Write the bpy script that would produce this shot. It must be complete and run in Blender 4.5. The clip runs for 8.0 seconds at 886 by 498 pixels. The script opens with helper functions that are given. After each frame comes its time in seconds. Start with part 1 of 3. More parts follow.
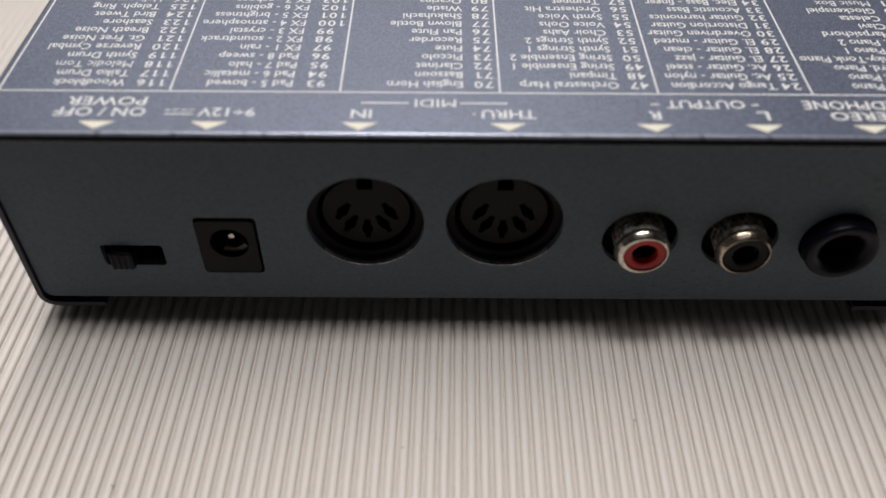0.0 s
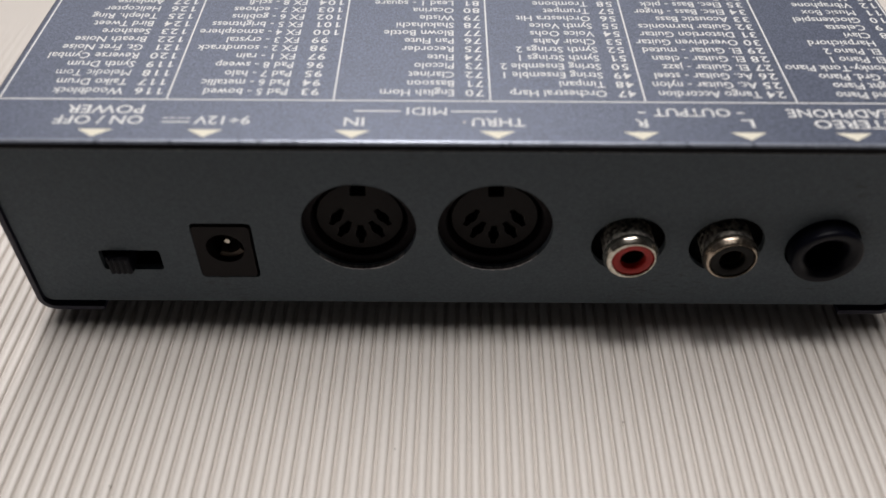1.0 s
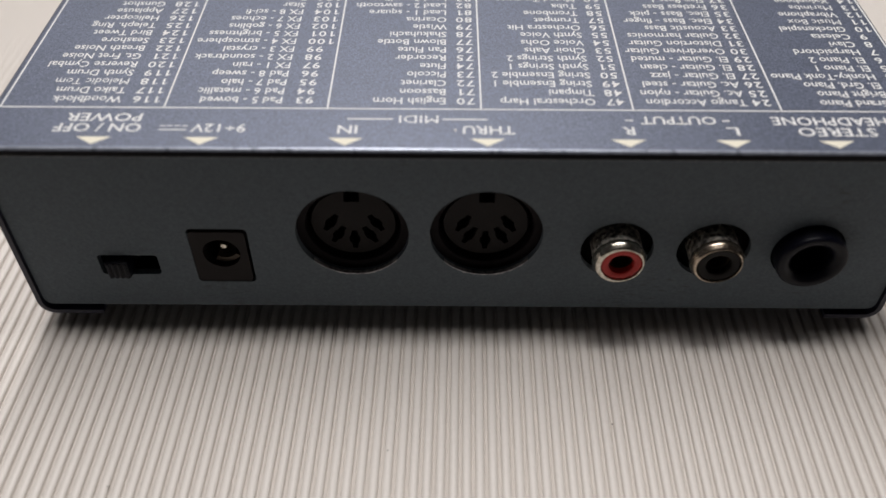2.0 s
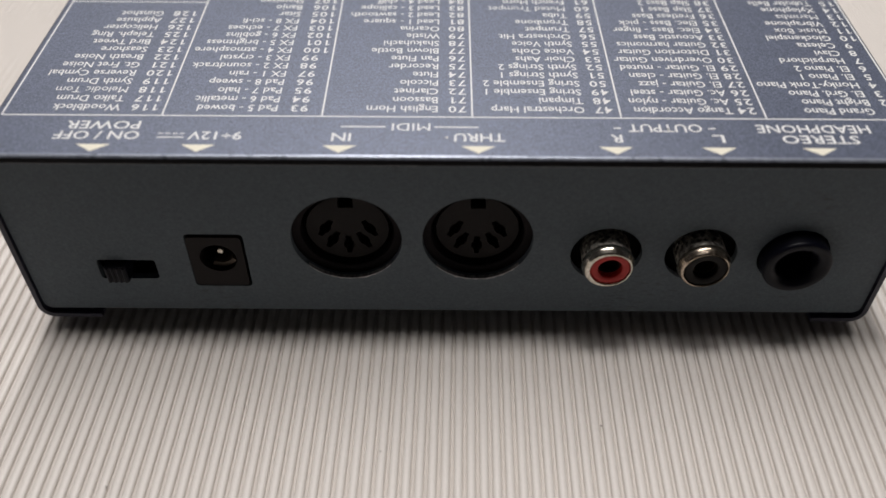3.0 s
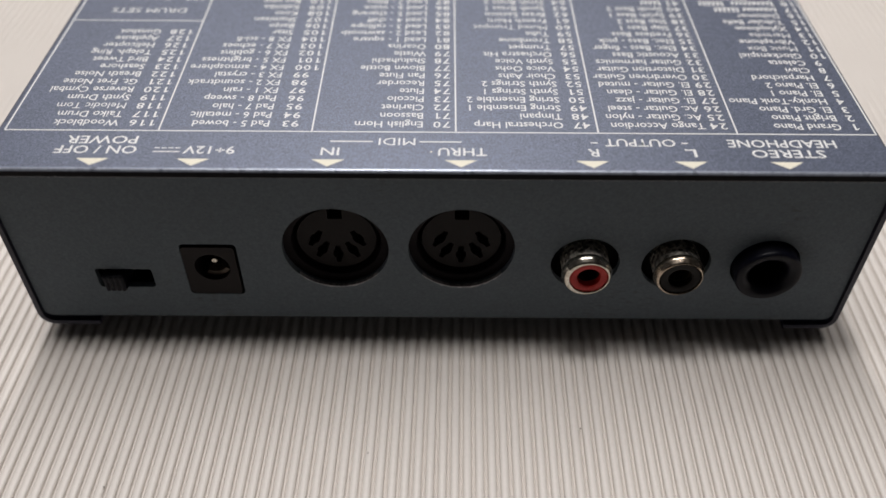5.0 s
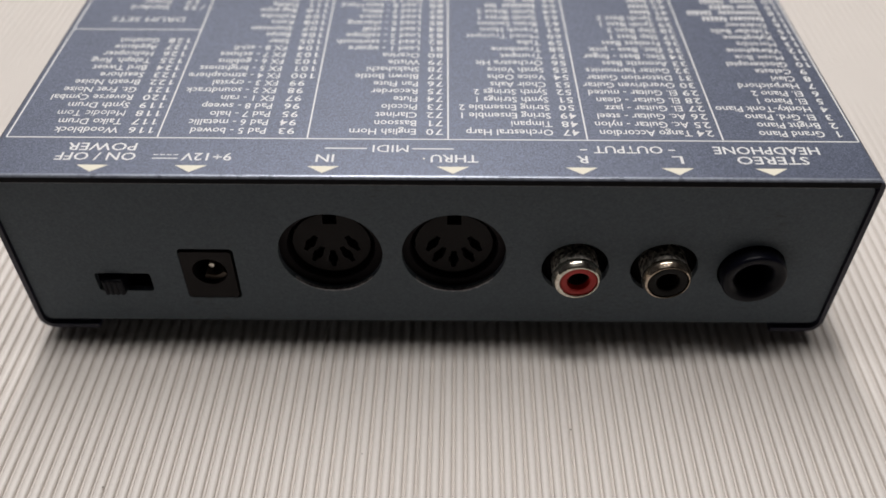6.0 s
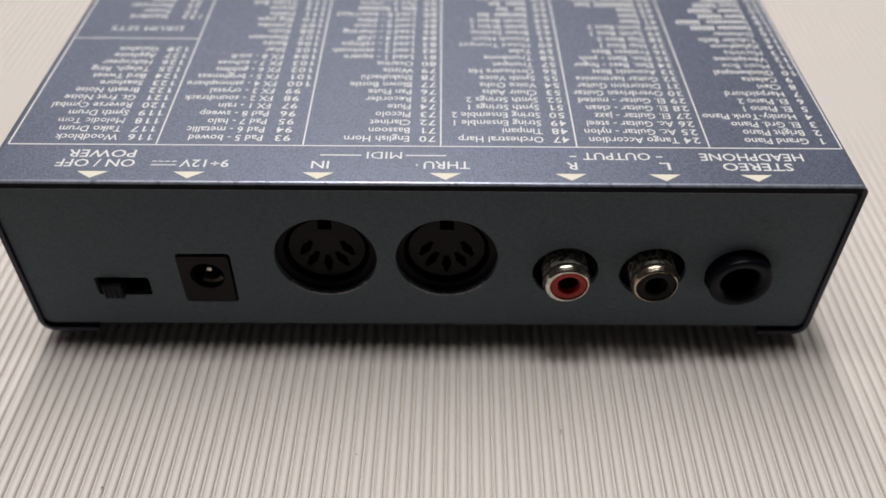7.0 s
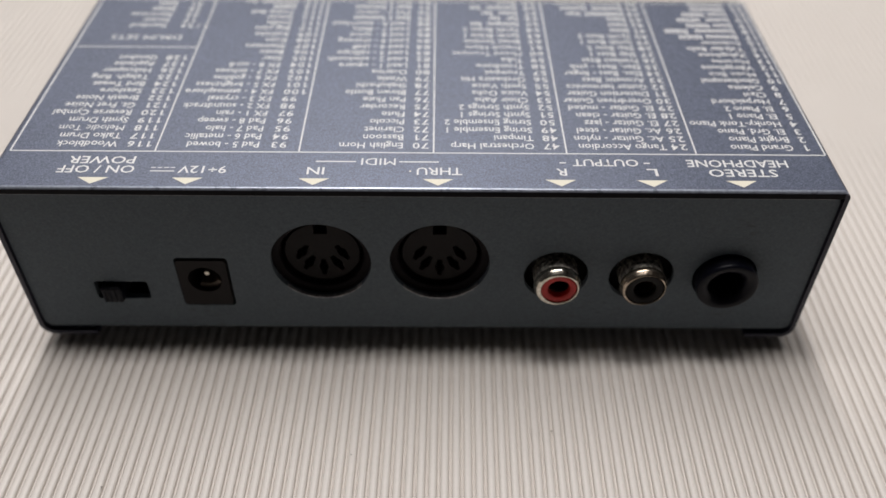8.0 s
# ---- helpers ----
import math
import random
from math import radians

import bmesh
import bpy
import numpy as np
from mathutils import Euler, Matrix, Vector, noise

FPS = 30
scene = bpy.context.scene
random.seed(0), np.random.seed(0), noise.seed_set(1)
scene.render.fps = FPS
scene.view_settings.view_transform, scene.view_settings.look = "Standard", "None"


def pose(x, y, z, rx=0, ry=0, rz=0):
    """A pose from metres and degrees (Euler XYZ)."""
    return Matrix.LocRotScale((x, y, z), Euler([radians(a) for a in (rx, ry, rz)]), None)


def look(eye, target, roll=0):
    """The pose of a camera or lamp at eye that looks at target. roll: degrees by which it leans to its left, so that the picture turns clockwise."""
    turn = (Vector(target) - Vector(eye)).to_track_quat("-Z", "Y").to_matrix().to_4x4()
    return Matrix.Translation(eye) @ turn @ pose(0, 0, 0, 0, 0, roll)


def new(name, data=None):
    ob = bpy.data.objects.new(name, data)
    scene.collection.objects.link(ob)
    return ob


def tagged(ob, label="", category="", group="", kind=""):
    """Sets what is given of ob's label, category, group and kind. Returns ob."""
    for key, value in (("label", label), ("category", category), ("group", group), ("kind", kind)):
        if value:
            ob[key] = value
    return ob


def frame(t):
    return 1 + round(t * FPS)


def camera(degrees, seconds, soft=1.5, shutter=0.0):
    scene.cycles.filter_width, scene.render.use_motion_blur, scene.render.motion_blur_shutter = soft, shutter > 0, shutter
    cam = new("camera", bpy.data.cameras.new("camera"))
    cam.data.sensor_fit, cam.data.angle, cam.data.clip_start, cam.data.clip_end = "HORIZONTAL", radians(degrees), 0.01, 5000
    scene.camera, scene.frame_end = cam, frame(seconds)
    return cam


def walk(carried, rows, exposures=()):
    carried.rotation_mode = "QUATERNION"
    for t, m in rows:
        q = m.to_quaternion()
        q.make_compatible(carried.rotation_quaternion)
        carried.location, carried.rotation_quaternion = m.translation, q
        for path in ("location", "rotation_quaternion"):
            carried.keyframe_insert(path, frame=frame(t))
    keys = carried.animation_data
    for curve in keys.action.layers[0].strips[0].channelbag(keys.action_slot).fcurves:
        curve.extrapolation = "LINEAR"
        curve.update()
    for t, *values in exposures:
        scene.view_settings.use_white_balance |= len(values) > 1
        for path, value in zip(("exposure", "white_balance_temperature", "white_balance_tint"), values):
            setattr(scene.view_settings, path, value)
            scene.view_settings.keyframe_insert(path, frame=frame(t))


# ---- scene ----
MM = 0.001
cam = camera(54.67, 8.0, soft=1.6)
cam.data.dof.use_dof = True
cam.data.dof.focus_distance = 0.142
cam.data.dof.aperture_fstop = 9.8

# the hand-held path, in millimetres: seconds, eye, target, roll
PATH = [
    (0, (-9.14, -93.34, 107.73), (-8.87, 5.36, 8.45), 0.44),
    (0.5, (-8.35, -94.08, 108.69), (-8.26, 4.81, 9.59), 0.38),
    (1, (-7.59, -94.85, 109.66), (-7.64, 4.23, 10.75), 0.33),
    (1.5, (-6.87, -95.65, 110.64), (-7.03, 3.62, 11.93), 0.29),
    (2, (-6.19, -96.48, 111.64), (-6.41, 3.00, 13.13), 0.27),
    (2.5, (-5.54, -97.35, 112.63), (-5.80, 2.34, 14.34), 0.26),
    (3, (-4.92, -98.25, 113.64), (-5.18, 1.67, 15.58), 0.26),
    (3.5, (-4.34, -99.18, 114.65), (-4.57, 0.97, 16.82), 0.27),
    (4, (-3.79, -100.15, 115.67), (-3.96, 0.24, 18.09), 0.29),
    (4.5, (-3.26, -101.16, 116.68), (-3.34, -0.51, 19.37), 0.32),
    (5, (-2.76, -102.19, 117.70), (-2.74, -1.28, 20.66), 0.36),
    (5.5, (-2.29, -103.27, 118.71), (-2.13, -2.08, 21.96), 0.41),
    (6, (-1.84, -104.38, 119.73), (-1.53, -2.91, 23.27), 0.46),
    (6.5, (-1.42, -105.52, 120.74), (-0.93, -3.76, 24.59), 0.52),
    (7, (-1.01, -106.70, 121.74), (-0.34, -4.63, 25.92), 0.58),
    (7.5, (-0.62, -107.92, 122.74), (0.25, -5.54, 27.26), 0.65),
    (8, (-0.25, -109.18, 123.73), (0.84, -6.47, 28.60), 0.72),
]
walk(cam, [(t, look(Vector(eye) * MM, Vector(target) * MM, roll)) for t, eye, target, roll in PATH])

# ---- light ----
world = bpy.data.worlds.new("world")
scene.world = world
world.use_nodes = True
world.node_tree.nodes["Background"].inputs["Color"].default_value = (1.0, 0.96, 0.9, 1)
world.node_tree.nodes["Background"].inputs["Strength"].default_value = 0.0

tube = bpy.data.lights.new("ceiling_tube_light", "AREA")
tube.shape, tube.size, tube.size_y = "RECTANGLE", 0.083, 0.86
tube.energy, tube.color = 8.8, (1.0, 0.972, 0.955)
tube_lamp = new("ceiling_tube_light", tube)
tube_lamp.matrix_world = pose(-0.069, 0.465, 1.12)
spot = bpy.data.lights.new("ceiling_panel_light", "AREA")
spot.shape, spot.size, spot.size_y = "RECTANGLE", 0.780, 0.150
spot.energy, spot.color = 5.3, (1.0, 0.972, 0.955)
spot_lamp = new("ceiling_panel_light", spot)
spot_lamp.matrix_world = pose(-0.069, 0.080, 1.12)
# added fill lamp, no known fixture: puts sheen on the cover's front strip
sheen_fill = bpy.data.lights.new("lid_sheen_fill_light", "AREA")
sheen_fill.shape, sheen_fill.size, sheen_fill.size_y = "RECTANGLE", 1.5, 0.06
sheen_fill.energy, sheen_fill.color = 11.6, (1.0, 0.972, 0.955)
sheen_fill_lamp = new("lid_sheen_fill_light", sheen_fill)
sheen_fill_lamp.matrix_world = pose(-0.23, 1.30, 1.12)
scene.view_settings.exposure = 0.0


# ---- materials ----
def material(name, colour, rough=0.5, metal=0.0, spec=0.5):
    m = bpy.data.materials.new(name)
    m.use_nodes = True
    b = m.node_tree.nodes["Principled BSDF"]
    b.inputs["Base Color"].default_value = (*colour, 1)
    b.inputs["Roughness"].default_value = rough
    b.inputs["Metallic"].default_value = metal
    b.inputs["Specular IOR Level"].default_value = spec
    return m


def textured(name, dark, light, rough, grain, stain, bump, metal=0.0, spec=0.5, stain_amount=0.3, rough_swing=0.1):
    """Two scales of variation: a fine grain (size in mm) for colour and relief, and soft stains (size in mm)."""
    m = material(name, light, rough, metal, spec)
    n, link = m.node_tree.nodes, m.node_tree.links.new
    b = n["Principled BSDF"]
    fine = n.new("ShaderNodeTexNoise")
    fine.inputs["Scale"].default_value = 1000.0 / grain
    fine.inputs["Detail"].default_value = 3
    wide = n.new("ShaderNodeTexNoise")
    wide.inputs["Scale"].default_value = 1000.0 / stain
    wide.inputs["Detail"].default_value = 5
    geo = n.new("ShaderNodeNewGeometry")
    for t in (fine, wide):
        link(geo.outputs["Position"], t.inputs["Vector"])
    mix = n.new("ShaderNodeMixRGB")
    mix.inputs["Color1"].default_value = (*dark, 1)
    mix.inputs["Color2"].default_value = (*light, 1)
    sum_ = n.new("ShaderNodeMath")
    sum_.operation = "MULTIPLY_ADD"
    link(wide.outputs["Fac"], sum_.inputs[0])
    sum_.inputs[1].default_value = stain_amount
    gap = n.new("ShaderNodeMath")
    gap.operation = "MULTIPLY"
    gap.inputs[1].default_value = 1 - stain_amount
    ramp = n.new("ShaderNodeMapRange")
    ramp.inputs["From Min"].default_value, ramp.inputs["From Max"].default_value = 0.3, 0.7
    link(fine.outputs["Fac"], ramp.inputs["Value"])
    link(ramp.outputs["Result"], gap.inputs[0])
    link(gap.outputs[0], sum_.inputs[2])
    link(sum_.outputs[0], mix.inputs["Fac"])
    link(mix.outputs["Color"], b.inputs["Base Color"])
    r = n.new("ShaderNodeMapRange")
    r.inputs["To Min"].default_value, r.inputs["To Max"].default_value = rough - rough_swing, rough + rough_swing
    link(wide.outputs["Fac"], r.inputs["Value"])
    link(r.outputs["Result"], b.inputs["Roughness"])
    if bump:
        bp = n.new("ShaderNodeBump")
        bp.inputs["Strength"].default_value = 1.0
        bp.inputs["Distance"].default_value = bump * MM
        link(fine.outputs["Fac"], bp.inputs["Height"])
        link(bp.outputs["Normal"], b.inputs["Normal"])
    return m


LID = textured("slate_blue_powder_coat", (0.080, 0.092, 0.133), (0.164, 0.186, 0.256), 0.41, 0.20, 30, 0.030, metal=0.3, stain_amount=0.25)
# paler, glossier copy of the cover colour: the bend's highlight is painted in
BEND = textured("slate_blue_bend_highlight", (0.16, 0.175, 0.22), (0.46, 0.49, 0.58), 0.30, 0.5, 2.5, 0.03, metal=0.4, stain_amount=0.6)


def add_flakes(m, size, low, high):
    """Fine flakes in the paint: each cell a little lighter or darker than the rest."""
    n, link = m.node_tree.nodes, m.node_tree.links.new
    b = n["Principled BSDF"]
    cell = n.new("ShaderNodeTexVoronoi")
    cell.inputs["Scale"].default_value = 1000.0 / size
    geo = n.new("ShaderNodeNewGeometry")
    link(geo.outputs["Position"], cell.inputs["Vector"])
    grey = n.new("ShaderNodeSeparateColor")
    link(cell.outputs["Color"], grey.inputs["Color"])
    span = n.new("ShaderNodeMapRange")
    span.inputs["To Min"].default_value, span.inputs["To Max"].default_value = low, high
    link(grey.outputs["Red"], span.inputs["Value"])
    mul = n.new("ShaderNodeMixRGB")
    mul.blend_type = "MULTIPLY"
    mul.inputs["Fac"].default_value = 1.0
    link(b.inputs["Base Color"].links[0].from_socket, mul.inputs["Color1"])
    link(span.outputs["Result"], mul.inputs["Color2"])
    link(mul.outputs["Color"], b.inputs["Base Color"])


add_flakes(LID, 0.17, 0.62, 1.38)
PANEL = textured("charcoal_satin_paint", (0.095, 0.114, 0.131), (0.125, 0.150, 0.172), 0.5, 0.45, 18, 0.010, spec=0.14)
HEM = textured("near_black_hem", (0.0022, 0.0020, 0.0036), (0.0046, 0.0042, 0.0070), 0.5, 0.3, 10, 0.006, spec=0.08)
EDGE = textured("violet_black_edge", (0.017, 0.017, 0.030), (0.033, 0.032, 0.055), 0.4, 0.3, 10, 0.006, spec=0.3)
PLASTIC = textured("black_moulded_plastic", (0.0026, 0.0028, 0.0062), (0.0050, 0.0052, 0.0104), 0.34, 0.25, 5, 0.008, spec=0.14)
SOCKET = textured("socket_black_plastic", (0.0088, 0.0068, 0.0068), (0.0150, 0.0116, 0.0112), 0.5, 0.3, 5, 0.004, spec=0.12)
JACK = textured("brown_black_plastic", (0.013, 0.010, 0.010), (0.020, 0.016, 0.016), 0.5, 0.25, 4, 0.004, spec=0.12)
# near-black for hollows: their darkness is put into the colour
HOLLOW = material("hollow_dark_fill", (0.0022, 0.0020, 0.0022), 0.8, spec=0.05)
NICKEL = textured("worn_nickel", (0.22, 0.18, 0.13), (0.95, 0.90, 0.80), 0.18, 0.5, 2.2, 0.03, metal=1.0, stain_amount=0.55)
BROWNED = textured("browned_nickel", (0.16, 0.115, 0.075), (0.78, 0.66, 0.54), 0.24, 0.5, 2.0, 0.03, metal=1.0, stain_amount=0.55)
RED = textured("red_plastic", (0.42, 0.018, 0.016), (0.56, 0.032, 0.026), 0.42, 0.4, 2.5, 0.004, spec=0.3)
INSUL = textured("dark_insulator", (0.005, 0.004, 0.0035), (0.010, 0.008, 0.007), 0.45, 0.4, 2.5, 0.004, spec=0.12)
TARNISH = textured("tarnished_nickel", (0.16, 0.14, 0.12), (0.80, 0.75, 0.68), 0.5, 0.8, 1.5, 0.03, metal=0.75)
CONTACT = textured("dull_brass", (0.04, 0.030, 0.024), (0.20, 0.155, 0.12), 0.45, 0.4, 1.5, 0.01, metal=0.6)
BRASS = textured("dark_brass", (0.02, 0.014, 0.008), (0.10, 0.07, 0.04), 0.45, 0.4, 1.5, 0.01, metal=0.6)
RING = textured("matt_black_shell", (0.0072, 0.0052, 0.0062), (0.0135, 0.0100, 0.0116), 0.6, 0.3, 5, 0.004, spec=0.08)
# for the chipped metal, and for the highlight drawn under the hem
BARE_AND_HIGHLIGHT = textured("bare_zinc_and_highlight", (0.13, 0.13, 0.14), (0.58, 0.57, 0.58), 0.45, 0.5, 1.2, 0.02, metal=0.3)
INK = textured("white_screen_print", (0.66, 0.66, 0.66), (0.79, 0.78, 0.77), 0.55, 0.12, 6, 0.002)
CREAM = textured("cream_screen_print", (0.72, 0.67, 0.55), (0.80, 0.76, 0.64), 0.55, 0.2, 4, 0.002)
add_flakes(PANEL, 0.35, 0.92, 1.08)


def add_scuffs(m, size, level, colour):
    """Faint pale rubs and short slanting scratches, gathered in patches."""
    n, link = m.node_tree.nodes, m.node_tree.links.new
    b = n["Principled BSDF"]
    geo = n.new("ShaderNodeNewGeometry")
    turn = n.new("ShaderNodeMapping")
    turn.inputs["Rotation"].default_value = (0, radians(35), 0)
    turn.inputs["Scale"].default_value = (1.0, 1.0, 5.0)
    link(geo.outputs["Position"], turn.inputs["Vector"])
    streak = n.new("ShaderNodeTexNoise")
    streak.inputs["Scale"].default_value = 1000.0 / size
    streak.inputs["Detail"].default_value = 4
    link(turn.outputs["Vector"], streak.inputs["Vector"])
    patch = n.new("ShaderNodeTexNoise")
    patch.inputs["Scale"].default_value = 1000.0 / 16
    link(geo.outputs["Position"], patch.inputs["Vector"])
    rub = n.new("ShaderNodeMapRange")
    rub.inputs["From Min"].default_value, rub.inputs["From Max"].default_value = level, level + 0.1
    link(streak.outputs["Fac"], rub.inputs["Value"])
    where = n.new("ShaderNodeMapRange")
    where.inputs["From Min"].default_value, where.inputs["From Max"].default_value = 0.54, 0.66
    link(patch.outputs["Fac"], where.inputs["Value"])
    both = n.new("ShaderNodeMath")
    both.operation = "MULTIPLY"
    link(rub.outputs["Result"], both.inputs[0])
    link(where.outputs["Result"], both.inputs[1])
    mix = n.new("ShaderNodeMixRGB")
    mix.inputs["Color2"].default_value = (*colour, 1)
    link(both.outputs[0], mix.inputs["Fac"])
    link(b.inputs["Base Color"].links[0].from_socket, mix.inputs["Color1"])
    link(mix.outputs["Color"], b.inputs["Base Color"])


add_scuffs(PANEL, 2.2, 0.55, (0.085, 0.095, 0.10))
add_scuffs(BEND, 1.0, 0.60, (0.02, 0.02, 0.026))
add_flakes(TARNISH, 0.55, 0.15, 1.85)
RUBBER = textured("black_rubber", (0.012, 0.012, 0.012), (0.022, 0.022, 0.022), 0.8, 0.4, 4, 0.01)
MAT = textured("ivory_ribbed_vinyl", (0.66, 0.613, 0.572), (0.74, 0.694, 0.653), 0.42, 0.5, 26, 0.010, stain_amount=0.6, spec=0.4)
# dark colours of the unseen room, set low to limit bounce
WALL = textured("low_bounce_wall", (0.035, 0.035, 0.037), (0.05, 0.05, 0.053), 0.8, 3, 400, 0.2)
CEIL = textured("low_bounce_ceiling", (0.12, 0.12, 0.12), (0.15, 0.15, 0.15), 0.85, 3, 400, 0.2)
FLOOR = textured("low_bounce_table", (0.09, 0.075, 0.062), (0.14, 0.118, 0.098), 0.5, 2, 200, 0.02)
CRUMB = textured("grey_dirt", (0.22, 0.2, 0.18), (0.34, 0.31, 0.28), 0.8, 0.1, 1, 0.01)

# ---- building helpers (shapes are given in millimetres, in the room's axes) ----
ORIGIN = {}


def link_mesh(name, me, mat, parent=None, label="", smooth=0.0):
    """Links a mesh given in millimetres as one object, its origin in its own middle."""
    pts = np.empty(len(me.vertices) * 3)
    me.vertices.foreach_get("co", pts)
    pts = pts.reshape(-1, 3) * MM
    mid = (pts.min(0) + pts.max(0)) / 2
    me.vertices.foreach_set("co", (pts - mid).ravel())
    me.materials.clear()
    me.materials.append(mat)
    if smooth:
        me.shade_smooth()
        me.set_sharp_from_angle(angle=radians(smooth))
    me.update()
    ob = new(name, me)
    base = Vector(ORIGIN[parent.name]) if parent else Vector((0, 0, 0))
    ob.parent = parent
    ob.location = Vector(mid) - base
    ORIGIN[ob.name] = tuple(mid)
    if label:
        tagged(ob, label)
    return ob


def part(name, bm, mat, parent=None, label="", smooth=35.0):
    bmesh.ops.recalc_face_normals(bm, faces=bm.faces)
    me = bpy.data.meshes.new(name)
    bm.to_mesh(me)
    bm.free()
    return link_mesh(name, me, mat, parent, label, smooth)


def thing(name, place, label, category, group="", kind=""):
    ob = new(name)
    ob.location = Vector(place) * MM
    ob.empty_display_size = 0.01
    ORIGIN[ob.name] = tuple(ob.location)
    return tagged(ob, label, category, group, kind)


def box(x0, x1, y0, y1, z0, z1, bevel=0.0, segments=2):
    bm = bmesh.new()
    bmesh.ops.create_cube(bm, size=1, matrix=Matrix.Translation(((x0 + x1) / 2, (y0 + y1) / 2, (z0 + z1) / 2)) @ Matrix.Diagonal((x1 - x0, y1 - y0, z1 - z0, 1)))
    if bevel:
        bmesh.ops.bevel(bm, geom=bm.edges[:], offset=bevel, segments=segments, profile=0.5, affect="EDGES")
    return bm


def join(a, b):
    me = bpy.data.meshes.new("joined")
    b.to_mesh(me)
    b.free()
    a.from_mesh(me)
    bpy.data.meshes.remove(me)
    return a


def lathe(profile, cx, cz, n=56):
    """Turns (radius, y) pairs round an axis along y through (cx, cz); radius 0 closes the end."""
    bm = bmesh.new()
    rings = []
    for r, y in profile:
        if r <= 1e-6:
            rings.append([bm.verts.new((cx, y, cz))])
        else:
            rings.append([bm.verts.new((cx + r * math.cos(2 * math.pi * k / n), y, cz + r * math.sin(2 * math.pi * k / n))) for k in range(n)])
    for a, b in zip(rings, rings[1:]):
        for k in range(n):
            j = (k + 1) % n
            if len(a) == 1 and len(b) > 1:
                bm.faces.new((a[0], b[k], b[j]))
            elif len(b) == 1 and len(a) > 1:
                bm.faces.new((a[k], b[0], a[j]))
            elif len(a) > 1:
                bm.faces.new((a[k], b[k], b[j], a[j]))
    return bm


def circle(cx, cz, r, n=56):
    return [(cx + r * math.cos(2 * math.pi * k / n), cz + r * math.sin(2 * math.pi * k / n)) for k in range(n)]


def rect(x0, x1, z0, z1, r=0.0, n=5):
    if not r:
        return [(x0, z0), (x1, z0), (x1, z1), (x0, z1)]
    out = []
    for cx, cz, a in ((x1 - r, z0 + r, -90), (x1 - r, z1 - r, 0), (x0 + r, z1 - r, 90), (x0 + r, z0 + r, 180)):
        out += [(cx + r * math.cos(radians(a + 90 * k / n)), cz + r * math.sin(radians(a + 90 * k / n))) for k in range(n + 1)]
    return out


def plate(outlines, y0, y1):
    """A flat plate in the x-z plane from y0 to y1: the first outline is its rim, the others are holes through it."""
    data = bpy.data.curves.new("plate", "CURVE")
    data.dimensions, data.fill_mode, data.extrude = "2D", "BOTH", abs(y1 - y0) / 2
    for line in outlines:
        s = data.splines.new("POLY")
        s.points.add(len(line) - 1)
        for p, (x, z) in zip(s.points, line):
            p.co = (x, z, 0, 1)
        s.use_cyclic_u = True
    ob = bpy.data.objects.new("plate", data)
    me = bpy.data.meshes.new_from_object(ob)
    bpy.data.objects.remove(ob)
    me.transform(Matrix.Translation((0, (y0 + y1) / 2, 0)) @ Matrix.Rotation(radians(90), 4, "X"))
    bm = bmesh.new()
    bm.from_mesh(me)
    bpy.data.meshes.remove(me)
    bmesh.ops.remove_doubles(bm, verts=bm.verts, dist=1e-4)
    return bm


def sweep(profile, y0, y1, rows=(0.0, 1.0)):
    """Carries a closed x-z outline along y; both ends are filled."""
    bm = bmesh.new()
    lines = [[bm.verts.new((x, y0 + (y1 - y0) * f, z)) for x, z in profile] for f in rows]
    n = len(profile)
    for a, b in zip(lines, lines[1:]):
        for k in range(n):
            bm.faces.new((a[k], a[(k + 1) % n], b[(k + 1) % n], b[k]))
    bm.faces.new(lines[0])
    bm.faces.new(lines[-1])
    return bm


# ---- the room: unseen, added closed and dark to hold back fill light ----
GROUND = -2.2  # crest of the ribs
def wall(name, x0, x1, y0, y1, z0, z1, mat):
    return tagged(part(name, box(x0, x1, y0, y1, z0, z1), mat, smooth=0), kind="structure")


wall("floor", -1040, 1080, -860, 1380, -60, GROUND - 1.6, FLOOR)
wall("unseen_wall_west", -1100, -1040, -860, 1380, -60, 1180, WALL)
wall("unseen_wall_east", 1080, 1140, -860, 1380, -60, 1180, WALL)
wall("unseen_wall_south", -1100, 1140, -920, -860, -60, 1180, WALL)
wall("unseen_wall_north", -1100, 1140, 1380, 1440, -60, 1180, WALL)
wall("ceiling", -1100, 1140, -920, 1440, 1180, 1240, CEIL)

# ---- the ribbed sheet that everything stands on: rounded ribs with a fine bead in each groove ----
PITCH = 1.98
HALF_RIB = [(0.22, -0.022), (0.41, -0.082), (0.56, -0.17), (0.645, -0.29), (0.70, -0.48), (0.74, -0.80), (0.815, -0.84), (0.865, -0.62), (0.92, -0.55)]
RIB = [(-0.99, -0.52)] + [(-x, z) for x, z in reversed(HALF_RIB)] + [(0.0, 0.0)] + HALF_RIB


